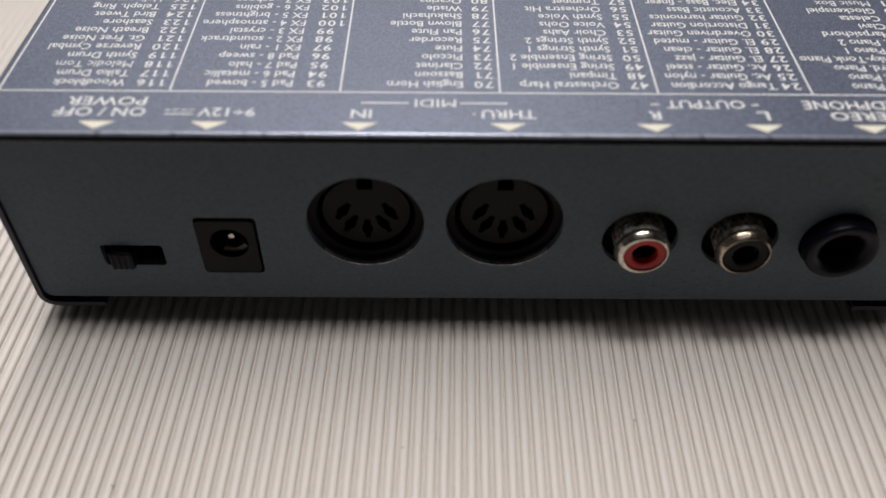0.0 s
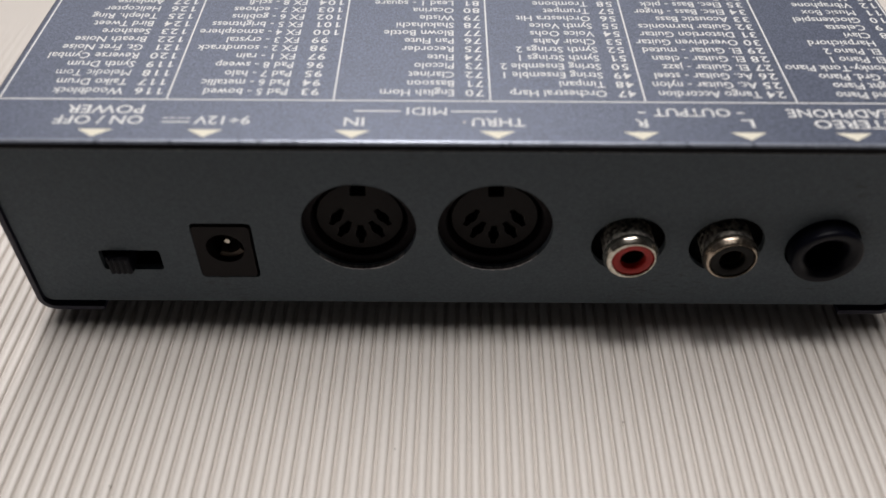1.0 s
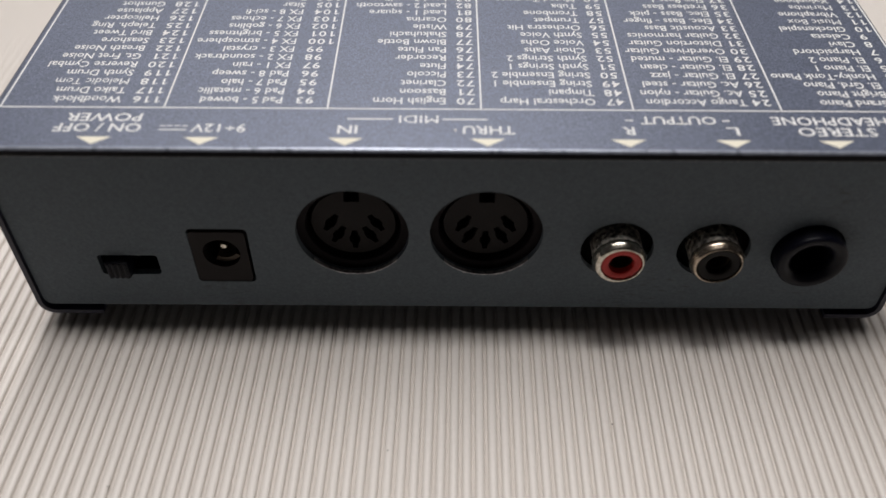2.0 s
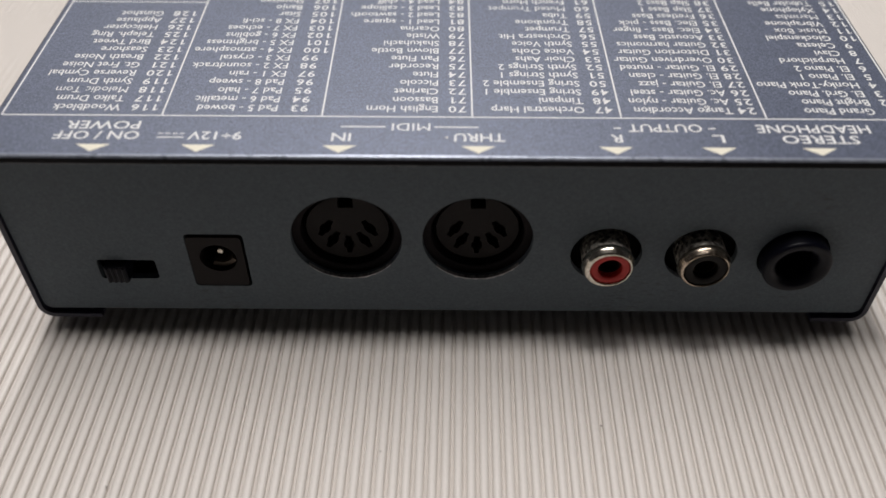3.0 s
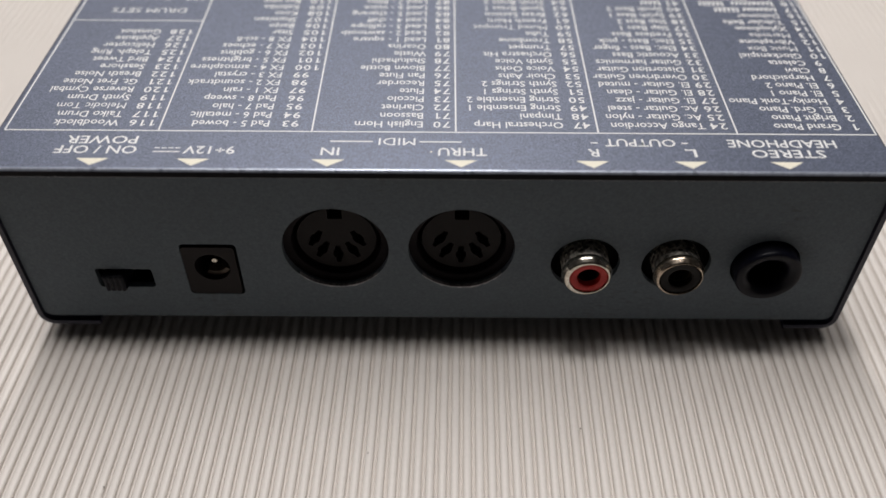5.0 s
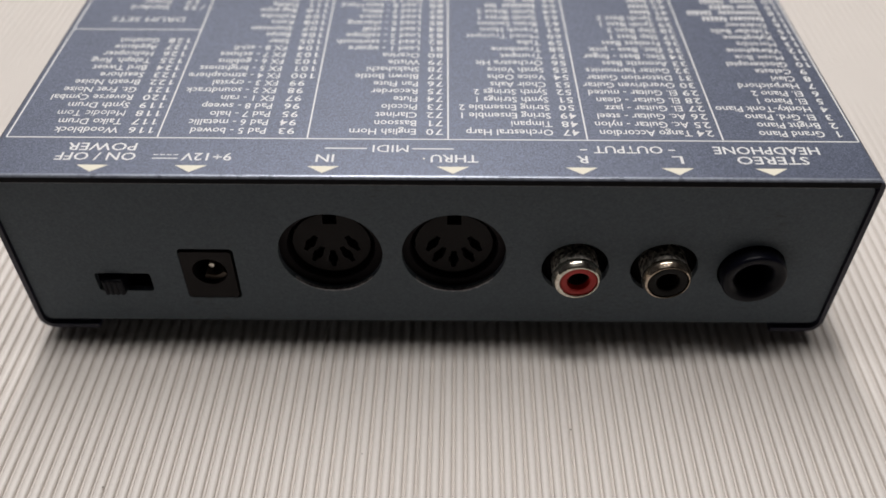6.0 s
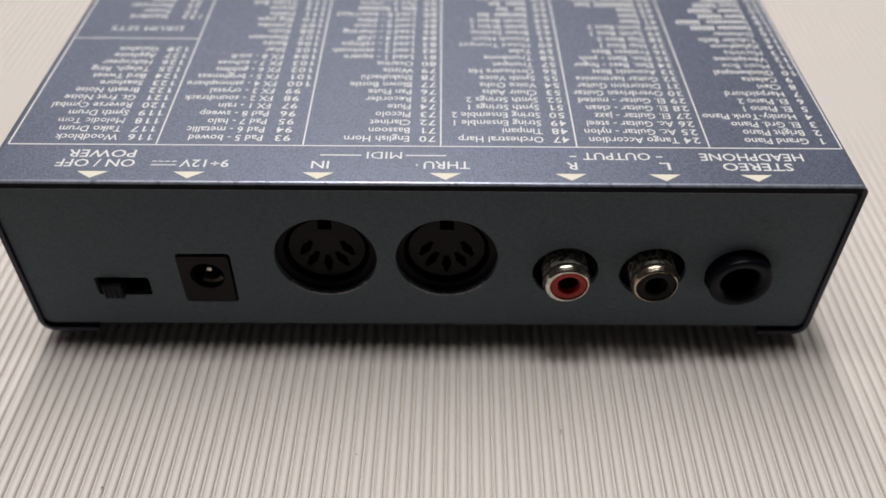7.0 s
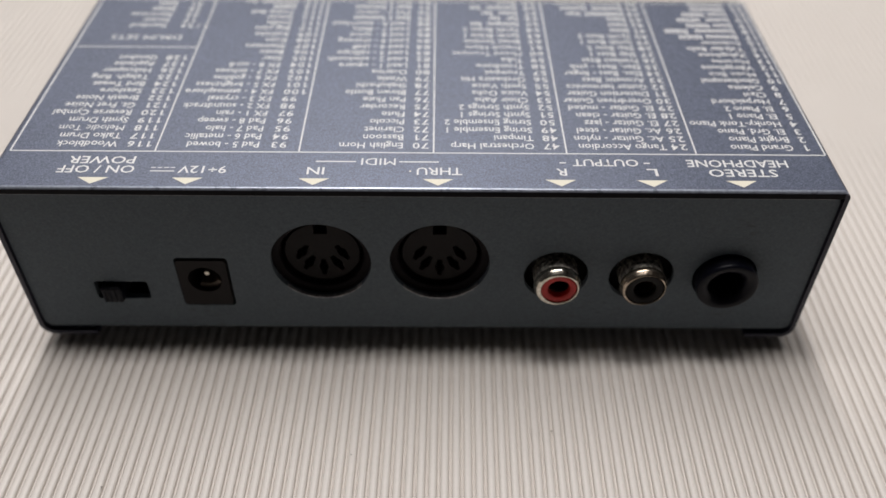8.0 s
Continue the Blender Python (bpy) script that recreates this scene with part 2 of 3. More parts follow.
def ribbed_sheet():
    count = 1000
    cols = [((k - count // 2) * PITCH + u, z) for k in range(count) for u, z in RIB]
    ys = [-75, -30, 0, 250, 1280]
    verts = [(x, y, z) for y in ys for x, z in cols]
    n = len(cols)
    faces = [(r * n + c, r * n + c + 1, (r + 1) * n + c + 1, (r + 1) * n + c) for r in range(len(ys) - 1) for c in range(n - 1)]
    # the skirt down to the underside
    low = len(verts)
    x0, x1 = cols[0][0], cols[-1][0]
    verts += [(x0, ys[0], -1.6), (x1, ys[0], -1.6), (x1, ys[-1], -1.6), (x0, ys[-1], -1.6)]
    faces.append((low, low + 3, low + 2, low + 1))
    top = (len(ys) - 1) * n
    faces.append([low, low + 1] + [c for c in range(n - 1, -1, -1)])
    faces.append([low + 2, low + 3] + [top + c for c in range(n)])
    faces.append([low + 3, low] + [r * n for r in range(len(ys))])
    faces.append([low + 1, low + 2] + [r * n + n - 1 for r in range(len(ys) - 1, -1, -1)])
    me = bpy.data.meshes.new("ribbed_mat")
    me.from_pydata(verts, [], faces)
    turn = Matrix.Translation((1.8, 0, GROUND)) @ Matrix.Rotation(radians(-0.9), 4, "Z")
    me.transform(turn)
    return me


mat_ob = link_mesh("ribbed_mat", ribbed_sheet(), MAT, smooth=50)
tagged(mat_ob, "ivory ribbed sheet with fine parallel grooves covering the table", "mat", kind="structure")

# ---- the sound module ----
X0, X1, TOP, LOW = -74.9, 67.8, 36.0, 0.5
R_TOP = 1.5  # upper corners of the cover
FRONT, BACK = -0.3, 66.7
module = thing("sound_module", (-3.2, 34, GROUND), "slate blue metal sound module box with charcoal front panel", "sound module")


def cover_outline(t=0.85, r_top=R_TOP, r_low=2.6, lip_left=10.6, lip_right=9.2, cut=0.0):
    """The folded cover seen from the front: over the top, down both sides and a short lip under each side."""
    def arc(cx, cz, r, a0, a1, n=6):
        return [(cx + r * math.cos(radians(a0 + (a1 - a0) * k / n)), cz + r * math.sin(radians(a0 + (a1 - a0) * k / n))) for k in range(n + 1)]
    low, high = r_low - cut, r_top - cut
    outer = [(X0 + lip_left, LOW + cut)] + arc(X0 + r_low, LOW + r_low, low, 270, 180) + arc(X0 + r_top, TOP - r_top, high, 180, 90)
    outer += arc(X1 - r_top, TOP - r_top, high, 90, 0) + arc(X1 - r_low, LOW + r_low, low, 0, -90) + [(X1 - lip_right, LOW + cut)]
    inner = [(X1 - lip_right, LOW + t)] + arc(X1 - r_low, LOW + r_low, r_low - t, -90, 0) + arc(X1 - r_top, TOP - r_top, r_top - t, 0, 90)
    inner += arc(X0 + r_top, TOP - r_top, r_top - t, 90, 180) + arc(X0 + r_low, LOW + r_low, r_low - t, 180, 270) + [(X0 + lip_left, LOW + t)]
    return outer + inner


def cover():
    return sweep(cover_outline(), FRONT + 0.55, BACK - 0.9)


def front_bend(r=0.55):
    """The rounded front of the cover's top, running from side to side."""
    bm = bmesh.new()
    rows = []
    ends = (0.09, 0.22, 0.43, 0.72, 1.04, 1.3, 3.0)
    for x in [X0 + d for d in ends] + [X1 - d for d in reversed(ends)]:
        d = min(R_TOP, x - X0, X1 - x)
        drop = R_TOP - math.sqrt(R_TOP ** 2 - (R_TOP - d) ** 2)
        line = [(FRONT + r - r * math.sin(radians(a)), TOP - drop - r + r * math.cos(radians(a))) for a in (0, 15, 30, 45, 60, 75, 90)]
        line += [(FRONT, TOP - 1.42), (FRONT + r, TOP - 1.42)]
        rows.append([bm.verts.new((x, y, z)) for y, z in line])
    for a, b in zip(rows, rows[1:]):
        for k in range(len(a)):
            bm.faces.new((a[k], a[(k + 1) % len(a)], b[(k + 1) % len(a)], b[k]))
    bm.faces.new(rows[0])
    bm.faces.new(rows[-1])
    return bm


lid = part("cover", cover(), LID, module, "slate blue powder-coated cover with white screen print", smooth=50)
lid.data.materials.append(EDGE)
# upward faces stay slate blue, all others take the near-black edge colour
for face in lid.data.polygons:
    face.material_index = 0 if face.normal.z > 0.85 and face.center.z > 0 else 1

part("front_bend", front_bend(), BEND, module, "rounded front bend of the cover, its highlight painted in as paler colour", smooth=60)
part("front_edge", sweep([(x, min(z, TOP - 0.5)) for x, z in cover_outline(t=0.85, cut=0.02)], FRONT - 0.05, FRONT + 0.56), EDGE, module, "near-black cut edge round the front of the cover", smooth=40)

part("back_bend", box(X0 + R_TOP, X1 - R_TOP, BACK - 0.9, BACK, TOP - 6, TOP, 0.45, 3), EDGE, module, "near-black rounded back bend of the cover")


def hem_strip(x0, x1, y0, y1, z0, z1, bevel):
    """A strip under the front bend; the fold gets a little deeper towards the headphone end."""
    bm = box(x0, x1, y0, y1, z0, z1, bevel, 1)
    for v in bm.verts:
        if v.co.z < TOP - 1.2:
            v.co.z -= 0.12 * (v.co.x - X0) / (X1 - X0)
    return bm


# near-black strip over the lower front of the pale bend
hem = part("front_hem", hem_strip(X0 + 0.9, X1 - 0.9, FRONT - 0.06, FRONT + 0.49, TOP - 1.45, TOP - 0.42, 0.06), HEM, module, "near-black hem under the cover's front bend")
# a thin highlight, drawn as a pale strip on the hem
part("hem_highlight", hem_strip(X0 + 2.2, X1 - 2.2, FRONT - 0.075, FRONT - 0.03, TOP - 1.44, TOP - 1.37, 0.01), BARE_AND_HIGHLIGHT, hem, "thin pale highlight line painted along the hem's lower edge")

# holes of the front panel, in x and height
SWITCH, DC = (-62.05, -52.35, 9.7, 14.05), (-46.6, -37.1, 8.05, 19.95)
DIN_X, DIN_Z, DIN_R = (-20.6, 0.35), 19.05, 8.87
RCA_X, RCA_Z, RCA_R = (21.2, 36.5), 15.95, 5.78
PHONE_X, PHONE_Z, PHONE_R = 51.5, 15.8, 5.75
holes = [rect(*SWITCH, 0.6), rect(*DC, 0.8)] + [circle(x, DIN_Z, DIN_R) for x in DIN_X] + [circle(x, RCA_Z, RCA_R) for x in RCA_X]
holes.append(circle(PHONE_X, PHONE_Z, PHONE_R))
panel = part("front_panel", plate([rect(X0 + 1.0, X1 - 1.0, 2.25, TOP - 1.52, 1.5)] + holes, 0.2, 1.4), PANEL, module, "charcoal satin-painted front panel", smooth=30)
part("back_panel", plate([rect(X0 + 1.3, X1 - 1.3, 2.25, TOP - 1.35, 0.9)], BACK - 2, BACK - 0.8), PANEL, module, smooth=30)
part("base_plate", box(X0 + 1.4, X1 - 1.4, 0.9, BACK - 0.9, 1.85, 2.9, 0.3), PANEL, module)
# added black sheet that keeps the space behind the holes dark
part("inner_black_sheet", box(X0 + 1.6, X1 - 1.6, 22, 23, 2.9, TOP - 1.3), HOLLOW, module)
for fx in (X0 + 20, X1 - 20):
    for fy in (9, BACK - 9):
        foot = lathe([(0, 0), (4.2, 0), (4.6, 0.4), (4.6, 4.05), (0, 4.05)], 0, 0, 32)
        bmesh.ops.transform(foot, matrix=Matrix.Translation((fx, fy, GROUND)) @ Matrix.Rotation(radians(90), 4, "X"), verts=foot.verts)
        part("rubber_foot", foot, RUBBER, module, "black rubber foot")


# slide switch
def slide_switch():
    body = part("slide_switch", plate([rect(SWITCH[0] - 1.5, SWITCH[1] + 1.5, SWITCH[2] - 1, SWITCH[3] + 1), rect(SWITCH[0] + 0.2, SWITCH[1] - 0.2, SWITCH[2] + 0.2, SWITCH[3] - 0.2)], 1.45, 4.5), HOLLOW, module, "black slide power switch set to one side")
    part("switch_back", box(SWITCH[0] - 1, SWITCH[1] + 1, 4.5, 5.5, SWITCH[2] - 1, SWITCH[3] + 1), HOLLOW, body)
    knob = box(-60.6, -56.9, -1.2, 4.4, 10.0, 13.6, 0.35)
    for k in range(4):
        knob = join(knob, box(-60.35 + 0.9 * k, -59.85 + 0.9 * k, -1.36, -0.9, 10.15, 13.4, 0.08, 1))
    part("switch_knob", knob, PLASTIC, body, "ribbed black switch knob")


slide_switch()


# power inlet
def power_inlet():
    cx, cz = (DC[0] + DC[1]) / 2, 14.45
    body = part("power_inlet", plate([rect(DC[0] + 0.05, DC[1] - 0.5, DC[2] + 0.05, DC[3] - 0.85, 0.7), circle(cx, cz, 3.0, 40)], 0.3, 8), JACK, module, "square brown-black power inlet")
    part("bore_fill", lathe([(3.3, 8), (3.3, 8.6), (0, 8.6)], cx, cz, 40), HOLLOW, body)
    part("centre_pin", lathe([(0, 1.9), (0.45, 1.95), (0.75, 2.3), (0.82, 2.8), (0.82, 8.2), (0, 8.2)], cx, cz, 24), NICKEL, body, "bright nickel centre pin")
    spring = bmesh.new()
    rows = []
    for k in range(9):
        a = radians(238 + 11 * k)
        rows.append([spring.verts.new((cx + r * math.cos(a), y, cz + r * math.sin(a))) for r, y in ((2.98, 1.5), (2.3, 1.7), (1.9, 3.2), (2.6, 8), (2.98, 8))])
    for a, b in zip(rows, rows[1:]):
        for k in range(5):
            spring.faces.new((a[k], a[(k + 1) % 5], b[(k + 1) % 5], b[k]))
    spring.faces.new(rows[0])
    spring.faces.new(rows[-1])
    part("spring_contact", spring, CONTACT, body, "curved tarnished spring contact")


power_inlet()


# five-pin sockets
def midi_socket(cx):
    cz = DIN_Z
    shell = part("midi_socket", lathe([(9.8, 6), (9.8, 1.9), (9.6, 1.75), (7.85, 1.75), (7.55, 1.95), (7.45, 2.4), (7.45, 8), (9.8, 8), (9.8, 6)], cx, cz, 64), RING, module, "black five-pin round socket")
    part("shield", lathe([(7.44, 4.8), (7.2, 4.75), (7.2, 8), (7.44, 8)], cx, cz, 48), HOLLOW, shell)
    rim = []
    for k in range(64):
        a = 2 * math.pi * k / 64
        rim.append((cx + 6.65 * math.cos(a), cz + 6.65 * math.sin(a)))
    notch = [(cx + x, cz + z) for x, z in ((1.2, 6.54), (1.2, 4.4), (-1.2, 4.4), (-1.2, 6.54))]
    rim = [p for p in rim if not (abs(p[0] - cx) < 1.22 and p[1] > cz)]
    at = next(k for k, p in enumerate(rim) if p[0] < cx and p[1] > cz)
    outline = rim[:at] + notch + rim[at:]
    pins = []
    for k in range(5):
        a, turn = radians(180 + 45 * k), radians((238, 240, 270, 300, 302)[k])
        px, pz = cx + 3.6 * math.cos(a), cz + 3.6 * math.sin(a)
        ux, uz, vx, vz = math.cos(turn), math.sin(turn), -math.sin(turn), math.cos(turn)
        shape = [(-1.75, -0.36), (-0.75, -0.46), (-0.45, -0.68), (0.45, -0.68), (0.8, -0.44), (1.75, -0.30), (1.75, 0.30), (0.8, 0.44), (0.45, 0.68), (-0.45, 0.68), (-0.75, 0.46), (-1.75, 0.36)]
        pins.append([(px + 1.1 * p * ux + 1.25 * q * vx, pz + 1.1 * p * uz + 1.25 * q * vz) for p, q in shape])
    part("insert", plate([outline] + pins, 2.8, 5.0), SOCKET, shell, "black insert with five keyhole contacts", smooth=30)
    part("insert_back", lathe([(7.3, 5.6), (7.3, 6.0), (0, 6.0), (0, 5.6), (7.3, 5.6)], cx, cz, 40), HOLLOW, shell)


def chipped_edge(cx):
    """The lower rim of a socket hole, where paint has chipped off in an uneven line."""
    bm = bmesh.new()
    rows = []
    for k in range(61):
        a = radians(222 + 1.65 * k)
        chip = 0.13 + 0.44 * max(0.0, noise.noise(Vector((cx, 0.33 * k, 0)))) + 0.08 * noise.noise(Vector((cx, 1.1 * k, 4)))
        chip *= math.sin(math.pi * k / 60) ** 0.5 + 0.02
        rows.append([bm.verts.new((cx + q * math.cos(a), y, DIN_Z + q * math.sin(a))) for q, y in ((DIN_R - 0.03, 0.9), (DIN_R - 0.03, 0.165), (DIN_R + max(0.02, chip), 0.165), (DIN_R + max(0.02, chip), 0.25))])
    for a, b in zip(rows, rows[1:]):
        for k in range(3):
            bm.faces.new((a[k], a[k + 1], b[k + 1], b[k]))
    return bm


for x in DIN_X:
    midi_socket(x)
    part("bare_edge", chipped_edge(x), BARE_AND_HIGHLIGHT, panel, "bare chipped metal along the socket hole's lower edge", smooth=0)


# phono sockets
def phono_socket(cx, ring, metal, label, hole, aside):
    """hole: radius of the rim's opening; aside: how far the opening sits off the barrel's middle."""
    cz = RCA_Z
    barrel = part("phono_socket", lathe([(4.05, 12), (4.05, 2.4), (4.0, 1.9), (4.0, -1.6), (3.3, -1.6), (3.3, 12), (4.05, 12)], cx, cz, 64), TARNISH, module, label, smooth=60)
    rim = lathe([(4.0, -1.45), (4.08, -1.55), (4.2, -1.8), (4.24, -2.1), (4.2, -2.4), (4.1, -2.62), (3.84, -3.15), (3.74, -3.32), (3.62, -3.4), (hole + 0.12, -3.4), (hole + 0.03, -3.32), (hole, -3.15), (hole, -1.5), (4.0, -1.45)], cx, cz, 64)
    for v in rim.verts:
        if math.hypot(v.co.x - cx, v.co.z - cz) < hole + 0.13:
            v.co.x += aside
    part("rim", rim, metal, barrel, "polished nickel rim with worn spots", smooth=60)
    mid, r = cx + aside, hole - 0.02
    part("insulator", lathe([(r, 4), (r, -3.0), (r - 0.22, -3.2), (2.3, -3.2), (2.0, -3.02), (1.96, -2.7), (1.96, 4)], mid, cz, 48), ring, barrel)
    part("centre_contact", lathe([(1.95, -1.9), (1.72, -1.95), (1.6, 3.5), (0, 3.5), (0, 4), (1.95, 4), (1.95, -1.9)], mid, cz, 32), BRASS, barrel, "dull brass centre contact")
    part("flange", lathe([(7.2, 3.2), (7.2, 2.2), (4.05, 2.2), (4.05, 3.2), (7.2, 3.2)], cx, cz, 40), HOLLOW, barrel)


phono_socket(RCA_X[0], RED, NICKEL, "nickel phono socket with red ring", 3.2, 0.25)
phono_socket(RCA_X[1], INSUL, BROWNED, "nickel phono socket with black ring", 3.45, 0.12)


# headphone socket
def headphone_socket():
    cx, cz = PHONE_X, PHONE_Z
    nose = part("headphone_socket", lathe([(5.45, 10), (5.45, -2.0), (5.38, -2.3), (5.2, -2.52), (4.95, -2.6), (4.45, -2.6), (4.1, -2.5), (3.45, -2.05), (3.15, -1.6), (3.0, -0.6), (3.0, 10), (5.45, 10)], cx, cz, 64), PLASTIC, module, "black round headphone socket", smooth=60)
    part("bore_fill", lathe([(2.94, 9), (0, 9), (0, 9.5), (2.94, 9.5), (2.94, 9)], cx, cz, 40), HOLLOW, nose)


headphone_socket()

# ---- screen print on the cover: it is read from the far side ----
INK_Z = TOP + 0.03


def flat(points, name, mat, label=""):
    bm = bmesh.new()
    bm.faces.new([bm.verts.new((x, y, INK_Z)) for x, y in points])
    return part(name, bm, mat, lid, label, smooth=0)


def rule(x0, y0, x1, y1, w=0.27):
    if abs(x1 - x0) > abs(y1 - y0):
        flat([(x0, y0 - w / 2), (x1, y1 - w / 2), (x1, y1 + w / 2), (x0, y0 + w / 2)], "printed_rule", INK)
    else:
        flat([(x0 - w / 2, y0), (x0 + w / 2, y0), (x1 + w / 2, y1), (x1 - w / 2, y1)], "printed_rule", INK)


def text_mesh(text, size, squeeze, align, bold):
    data = bpy.data.curves.new("print", "FONT")
    data.body, data.size, data.align_x, data.resolution_u = text, 1.0, align, 2
    data.offset = 0.0 if "M" in text else bold
    ob = bpy.data.objects.new("print", data)
    me = bpy.data.meshes.new_from_object(ob)
    bpy.data.objects.remove(ob)
    bpy.data.curves.remove(data)
    me.transform(Matrix.Diagonal((size * squeeze, size, 1, 1)))
    return me


def lettering(name, text, x, y, cap, squeeze=1.0, align="LEFT", bold=0.010, width=None):
    """Text whose letters start at x and run towards -x, feet at y and heads towards -y; cap: height of a capital."""
    me = text_mesh(text, cap / 0.692, squeeze, align, bold)
    if width:
        xs = [v.co.x for v in me.vertices]
        me.transform(Matrix.Diagonal((width / (max(xs) - min(xs)), 1, 1, 1)) @ Matrix.Translation((-min(xs), 0, 0)))
    me.transform(Matrix.Translation((x, y, INK_Z)) @ Matrix.Rotation(math.pi, 4, "Z"))
    return link_mesh(name, me, INK, lid)


def numeral(text, x, y, cap, squeeze):
    """A number that ends at x, its figures on even steps; each 1 has its flag."""
    size, step = cap / 0.692, 0.56
    whole = bmesh.new()
    for k, ch in enumerate(reversed(text)):
        me = text_mesh(ch, 1.0, 1.0, "CENTER", 0.010)
        xs = [v.co.x for v in me.vertices]
        mid = -step * (k + 0.5)
        me.transform(Matrix.Translation((mid - (min(xs) + max(xs)) / 2, 0, 0)))
        whole.from_mesh(me)
        bpy.data.meshes.remove(me)
        if ch == "1":
            e = mid - (max(xs) - min(xs)) / 2 + 0.01
            whole.faces.new([whole.verts.new(c) for c in ((e, 0.69, 0.0), (e - 0.17, 0.55, 0.0), (e - 0.17, 0.46, 0.0), (e, 0.58, 0.0))])
    me = bpy.data.meshes.new("numeral")
    whole.to_mesh(me)
    whole.free()
    me.transform(Matrix.Translation((x, y, INK_Z)) @ Matrix.Rotation(math.pi, 4, "Z") @ Matrix.Diagonal((size * squeeze, size, 1, 1)))
    return link_mesh("printed_number", me, INK, lid)


def bars(x, y, words):
    """Words too blurred to read: one bar for each word, its upper edge stepped like a run of letters."""
    for w in words:
        top = []
        for k in range(max(1, round(w / 0.86))):
            a, tall = x - 0.86 * k, CAP if k == 0 else (1.2, 1.2, 1.6)[(3 * k + round(w)) % 3]
            top += [(a, y - tall), (a - 0.42, y - tall), (a - 0.42, y - 0.36), (a - 0.86, y - 0.36)]
        top = top[:-2]
        flat([(x, y)] + top + [(top[-1][0], y)], "printed_bar", INK)
        x -= w + 0.8


LEFT, RIGHT, NEAR, FAR, MID = -73.05, 66.55, 9.72, 65.17, 44.8
COLS = [-48.45, -23.89, -0.8, 22.05, 44.35]
rule(LEFT, NEAR, RIGHT, NEAR)
rule(LEFT, FAR, RIGHT, FAR)
rule(LEFT, NEAR, LEFT, FAR)
rule(RIGHT, NEAR, RIGHT, FAR)
for x in COLS:
    rule(x, NEAR + 0.2, x, FAR - 0.2)
rule(LEFT + 0.2, MID, COLS[0] - 0.2, MID)

PITCH_ROW, CAP, SQ, SQ_NUMBER = 2.405, 1.64, 0.915, 1.14
FIRST = 11.78 + CAP / 2
LISTS = [
    (1, 63.1, 61.7, ["Grand Piano", "Bright Piano", "El. Grd. Piano", "Honky-Tonk Piano", "El. Piano 1", "El. Piano 2", "Harpsichord", "Clavi", "Celesta", "Glockenspiel", "Music Box", "Vibraphone", "Marimba", "Xylophone", "Tubular Bells", "Dulcimer", (6.5, 5.0), (9, 5), (4, 5), (5.5, 5.0), (4, 5), (8,), (8,)]),
    (24, 40.3, 39.6, ["Tango Accordion", "Ac. Guitar - nylon", "Ac. Guitar - steel", "El. Guitar - jazz", "El. Guitar - clean", "El. Guitar - muted", "Overdriven Guitar", "Distortion Guitar", "Guitar harmonics", "Acoustic Bass", "Elec. Bass - finger", "Elec. Bass - pick", "Fretless Bass", "Slap Bass 1", "Slap Bass 2", "Synth Bass 1", "Synth Bass 2", (4.5,), (4,), (4,), (8.5, 3.5), (7, 6), (7, 6.5)]),
    (47, 18.1, 16.7, ["Orchestral Harp", "Timpani", "String Ensemble 1", "String Ensemble 2", "Synth Strings 1", "Synth Strings 2", "Choir Aahs", "Voice Oohs", "Synth Voice", "Orchestra Hit", "Trumpet", "Trombone", "Tuba", "Muted Trumpet", "French Horn", "Brass Section", "Synth Brass 1", "Synth Brass 2", (7, 3), (3, 3), (4.5, 3), (7, 3), (4,)]),
    (70, -4.6, -6.0, ["English Horn", "Bassoon", "Clarinet", "Piccolo", "Flute", "Recorder", "Pan Flute", "Blown Bottle", "Shakuhachi", "Wistle", "Ocarina", "Lead 1 - square", "Lead 2 - sawtooth", "Lead 3 - calliope", "Lead 4 - chiff", "Lead 5 - charang", "Lead 6 - voice", "Lead 7 - fifths", "Lead 8 - bass+lead", (3.2, 0.7, 6.5), "Pad 2 - warm", (3.2, 0.7, 7), (3.2, 0.7, 4.5)]),
    (93, -29.1, -30.85, ["Pad 5 - bowed", "Pad 6 - metallic", "Pad 7 - halo", "Pad 8 - sweep", "FX 1 - rain", "FX 2 - soundtrack", "FX 3 - crystal", "FX 4 - atmosphere", "FX 5 - brightness", "FX 6 - goblins", "FX 7 - echoes", "FX 8 - sci-fi", "Sitar", "Banjo", "Shamisen", "Koto", "Kalimba", "Bag pipe", "Fiddle", "Shanai", "Tinkle Bell", (5,), (8, 3)]),
    (116, -53.85, -55.4, ["Woodblock", "Taiko Drum", "Melodic Tom", "Synth Drum", "Reverse Cymbal", "Gt. Fret Noise", "Breath Noise", "Seashore", "Bird Tweet", "Teleph. Ring", "Helicopter", "Applause", "Gunshot"]),
]
for first, x_number, x_name, names in LISTS:
    for k, entry in enumerate(names):
        y = FIRST + PITCH_ROW * k
        numeral(str(first + k), x_number, y, CAP, SQ_NUMBER)
        if isinstance(entry, str):
            lettering("printed_name", entry, x_name, y, CAP, SQ)
        else:
            bars(x_name, y, entry)
lettering("printed_heading", "DRUM SETS", -52.3, 49.6, 1.75, 1.12)
for k, (number, entry) in enumerate([("1/33", "Standard"), ("17", "Power"), ("25", "Electronic"), ("26", (5.5,)), ("41", (4,)), (None, (6,))]):
    y = 54.4 + PITCH_ROW * k
    if y > FAR - 0.6:
        break
    if number:
        numeral(number, -53.85, y, CAP, SQ_NUMBER)
    else:
        bars(-50.6, y, (2.2,))
    if isinstance(entry, str):
        lettering("printed_name", entry, -56.6, y, CAP, SQ)
    else:
        bars(-56.6, y, entry)

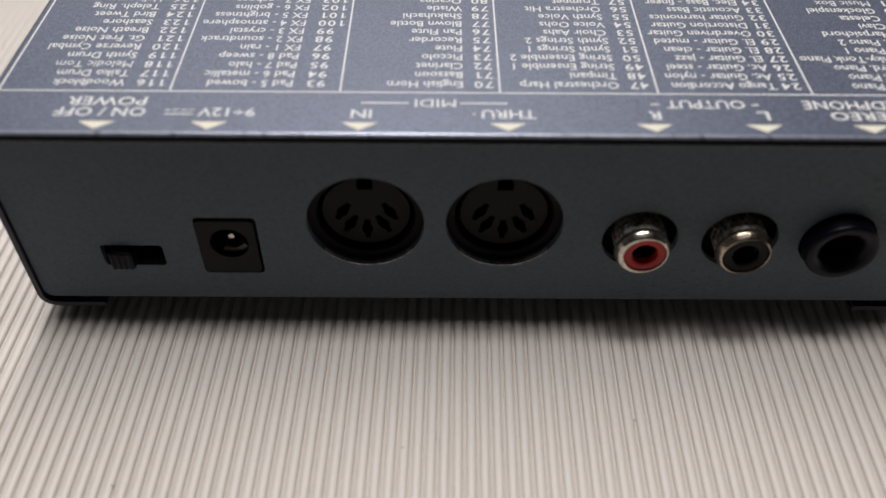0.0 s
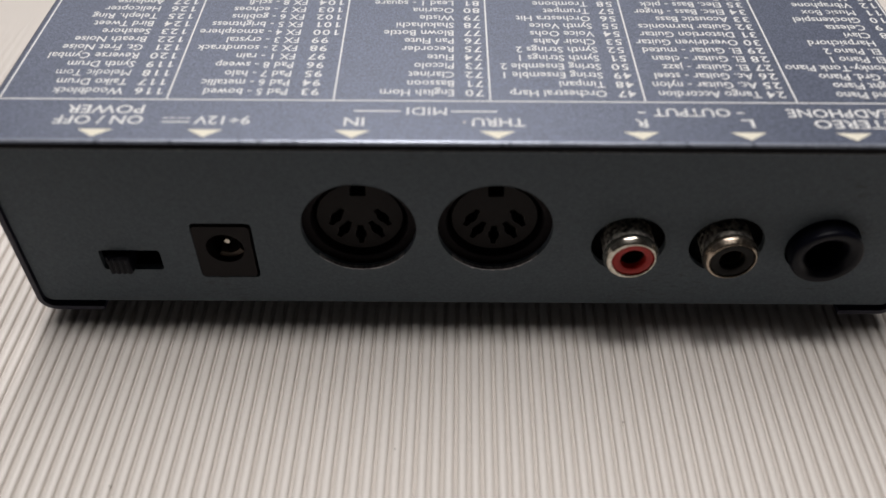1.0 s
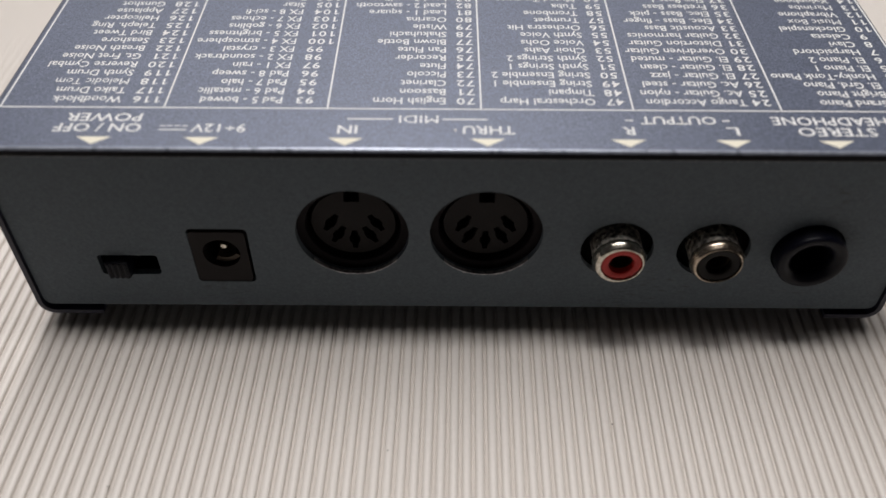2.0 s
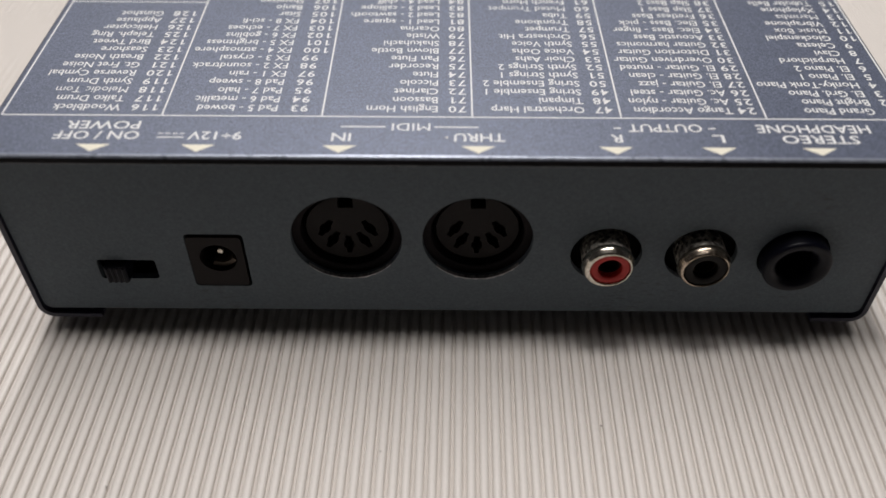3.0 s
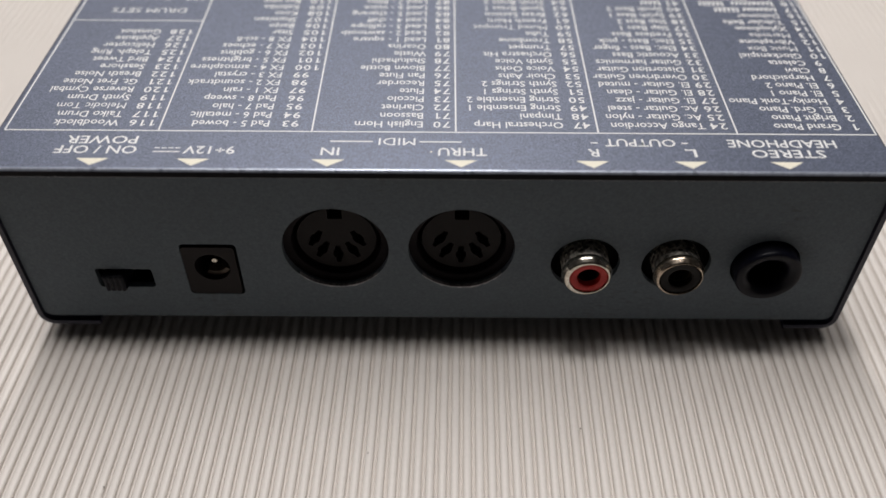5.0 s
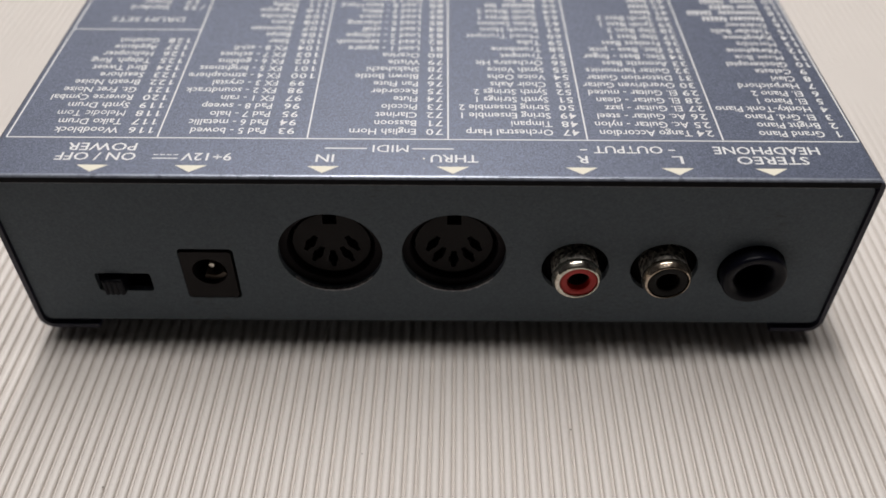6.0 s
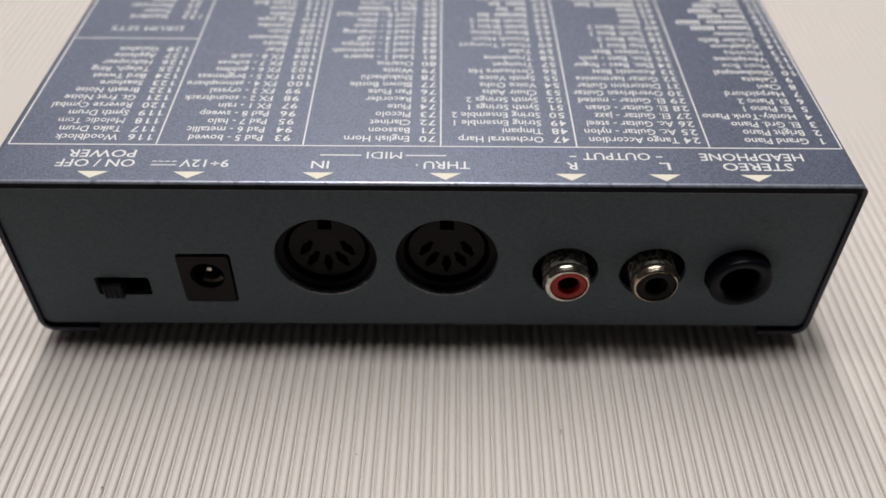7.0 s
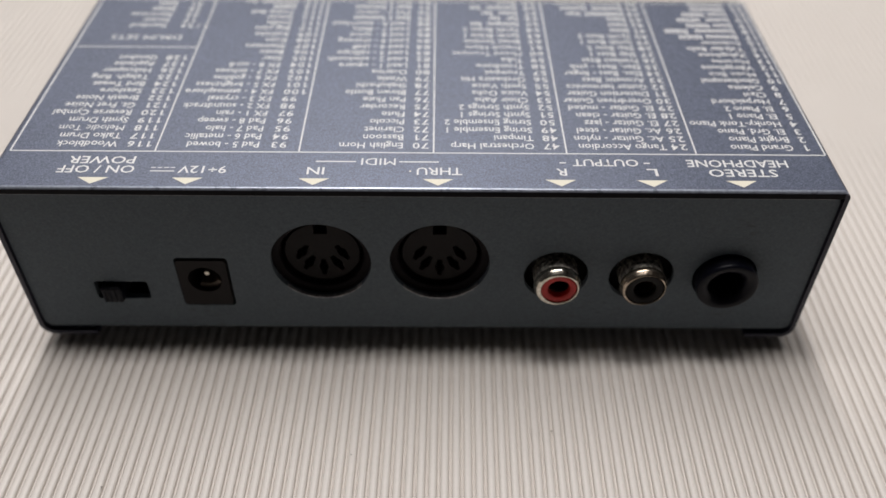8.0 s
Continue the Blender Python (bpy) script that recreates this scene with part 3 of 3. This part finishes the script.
LABELS = [("POWER", -51.1, 8.2, 1.95, 11.2), ("ON / OFF", -50.6, 5.65, 1.95, 12.8), ("9÷12V", -35.3, 5.65, 1.9, 8.0), ("MIDI", -7.2, 8.1, 1.9, 5.8), ("IN", -19.0, 5.5, 1.95, 2.9),
          ("THRU", 4.0, 5.55, 1.95, 7.6), ("R", 21.5, 5.5, 1.9, 1.75), ("L", 36.75, 5.55, 1.9, 1.75), ("OUTPUT", 33.9, 8.15, 1.9, 11.2), ("STEREO", 56.8, 5.55, 1.95, 11.5), ("HEADPHONE", 59.2, 8.15, 1.95, 17.1)]
for text, x, y, cap, wide in LABELS:
    lettering("printed_label", text, x, y, cap, width=wide)
for a, b in ((-20.7, -13.9), (-6.6, 0.1), (20.5, 21.65), (34.8, 35.9)):
    rule(a, 7.15, b, 7.15, 0.3)
flat([(-4.9, 4.5), (-4.65, 4.35), (-4.45, 4.6), (-4.7, 4.85)], "printed_dot", CREAM)
rule(-47.95, 4.25, -43.9, 4.25, 0.26)
for k in range(4):
    rule(-47.95 + 1.08 * k, 5.2, -47.15 + 1.08 * k, 5.2, 0.22)
for x in (-56.85, -41.35, -20.55, -0.05, 20.25, 35.42, 50.2):
    flat([(x - 2.55, 2.5), (x, 0.75), (x + 2.55, 2.5)], "printed_arrow", CREAM, "cream arrow pointing to its socket")


# ---- specks of dirt in the grooves ----
def crumb(x, y, r):
    bm = bmesh.new()
    bmesh.ops.create_icosphere(bm, subdivisions=2, radius=r)
    for v in bm.verts:
        v.co *= 1 + 0.5 * (noise.noise(v.co * 6 / r * 0.3 + Vector((x, y, 0))))
        v.co.z *= 0.6
    lowest = min(v.co.z for v in bm.verts)
    bmesh.ops.translate(bm, vec=(x, y, GROUND - 0.03 - lowest), verts=bm.verts)
    ob = part("crumb", bm, CRUMB)
    tagged(ob, "tiny grey crumb of dirt lying in a mat groove", "crumb", "specks on the mat")


crumb(20.25, -20.3, 0.15)
crumb(-55.5, -31.7, 0.16)
crumb(-14.65, -25.25, 0.11)
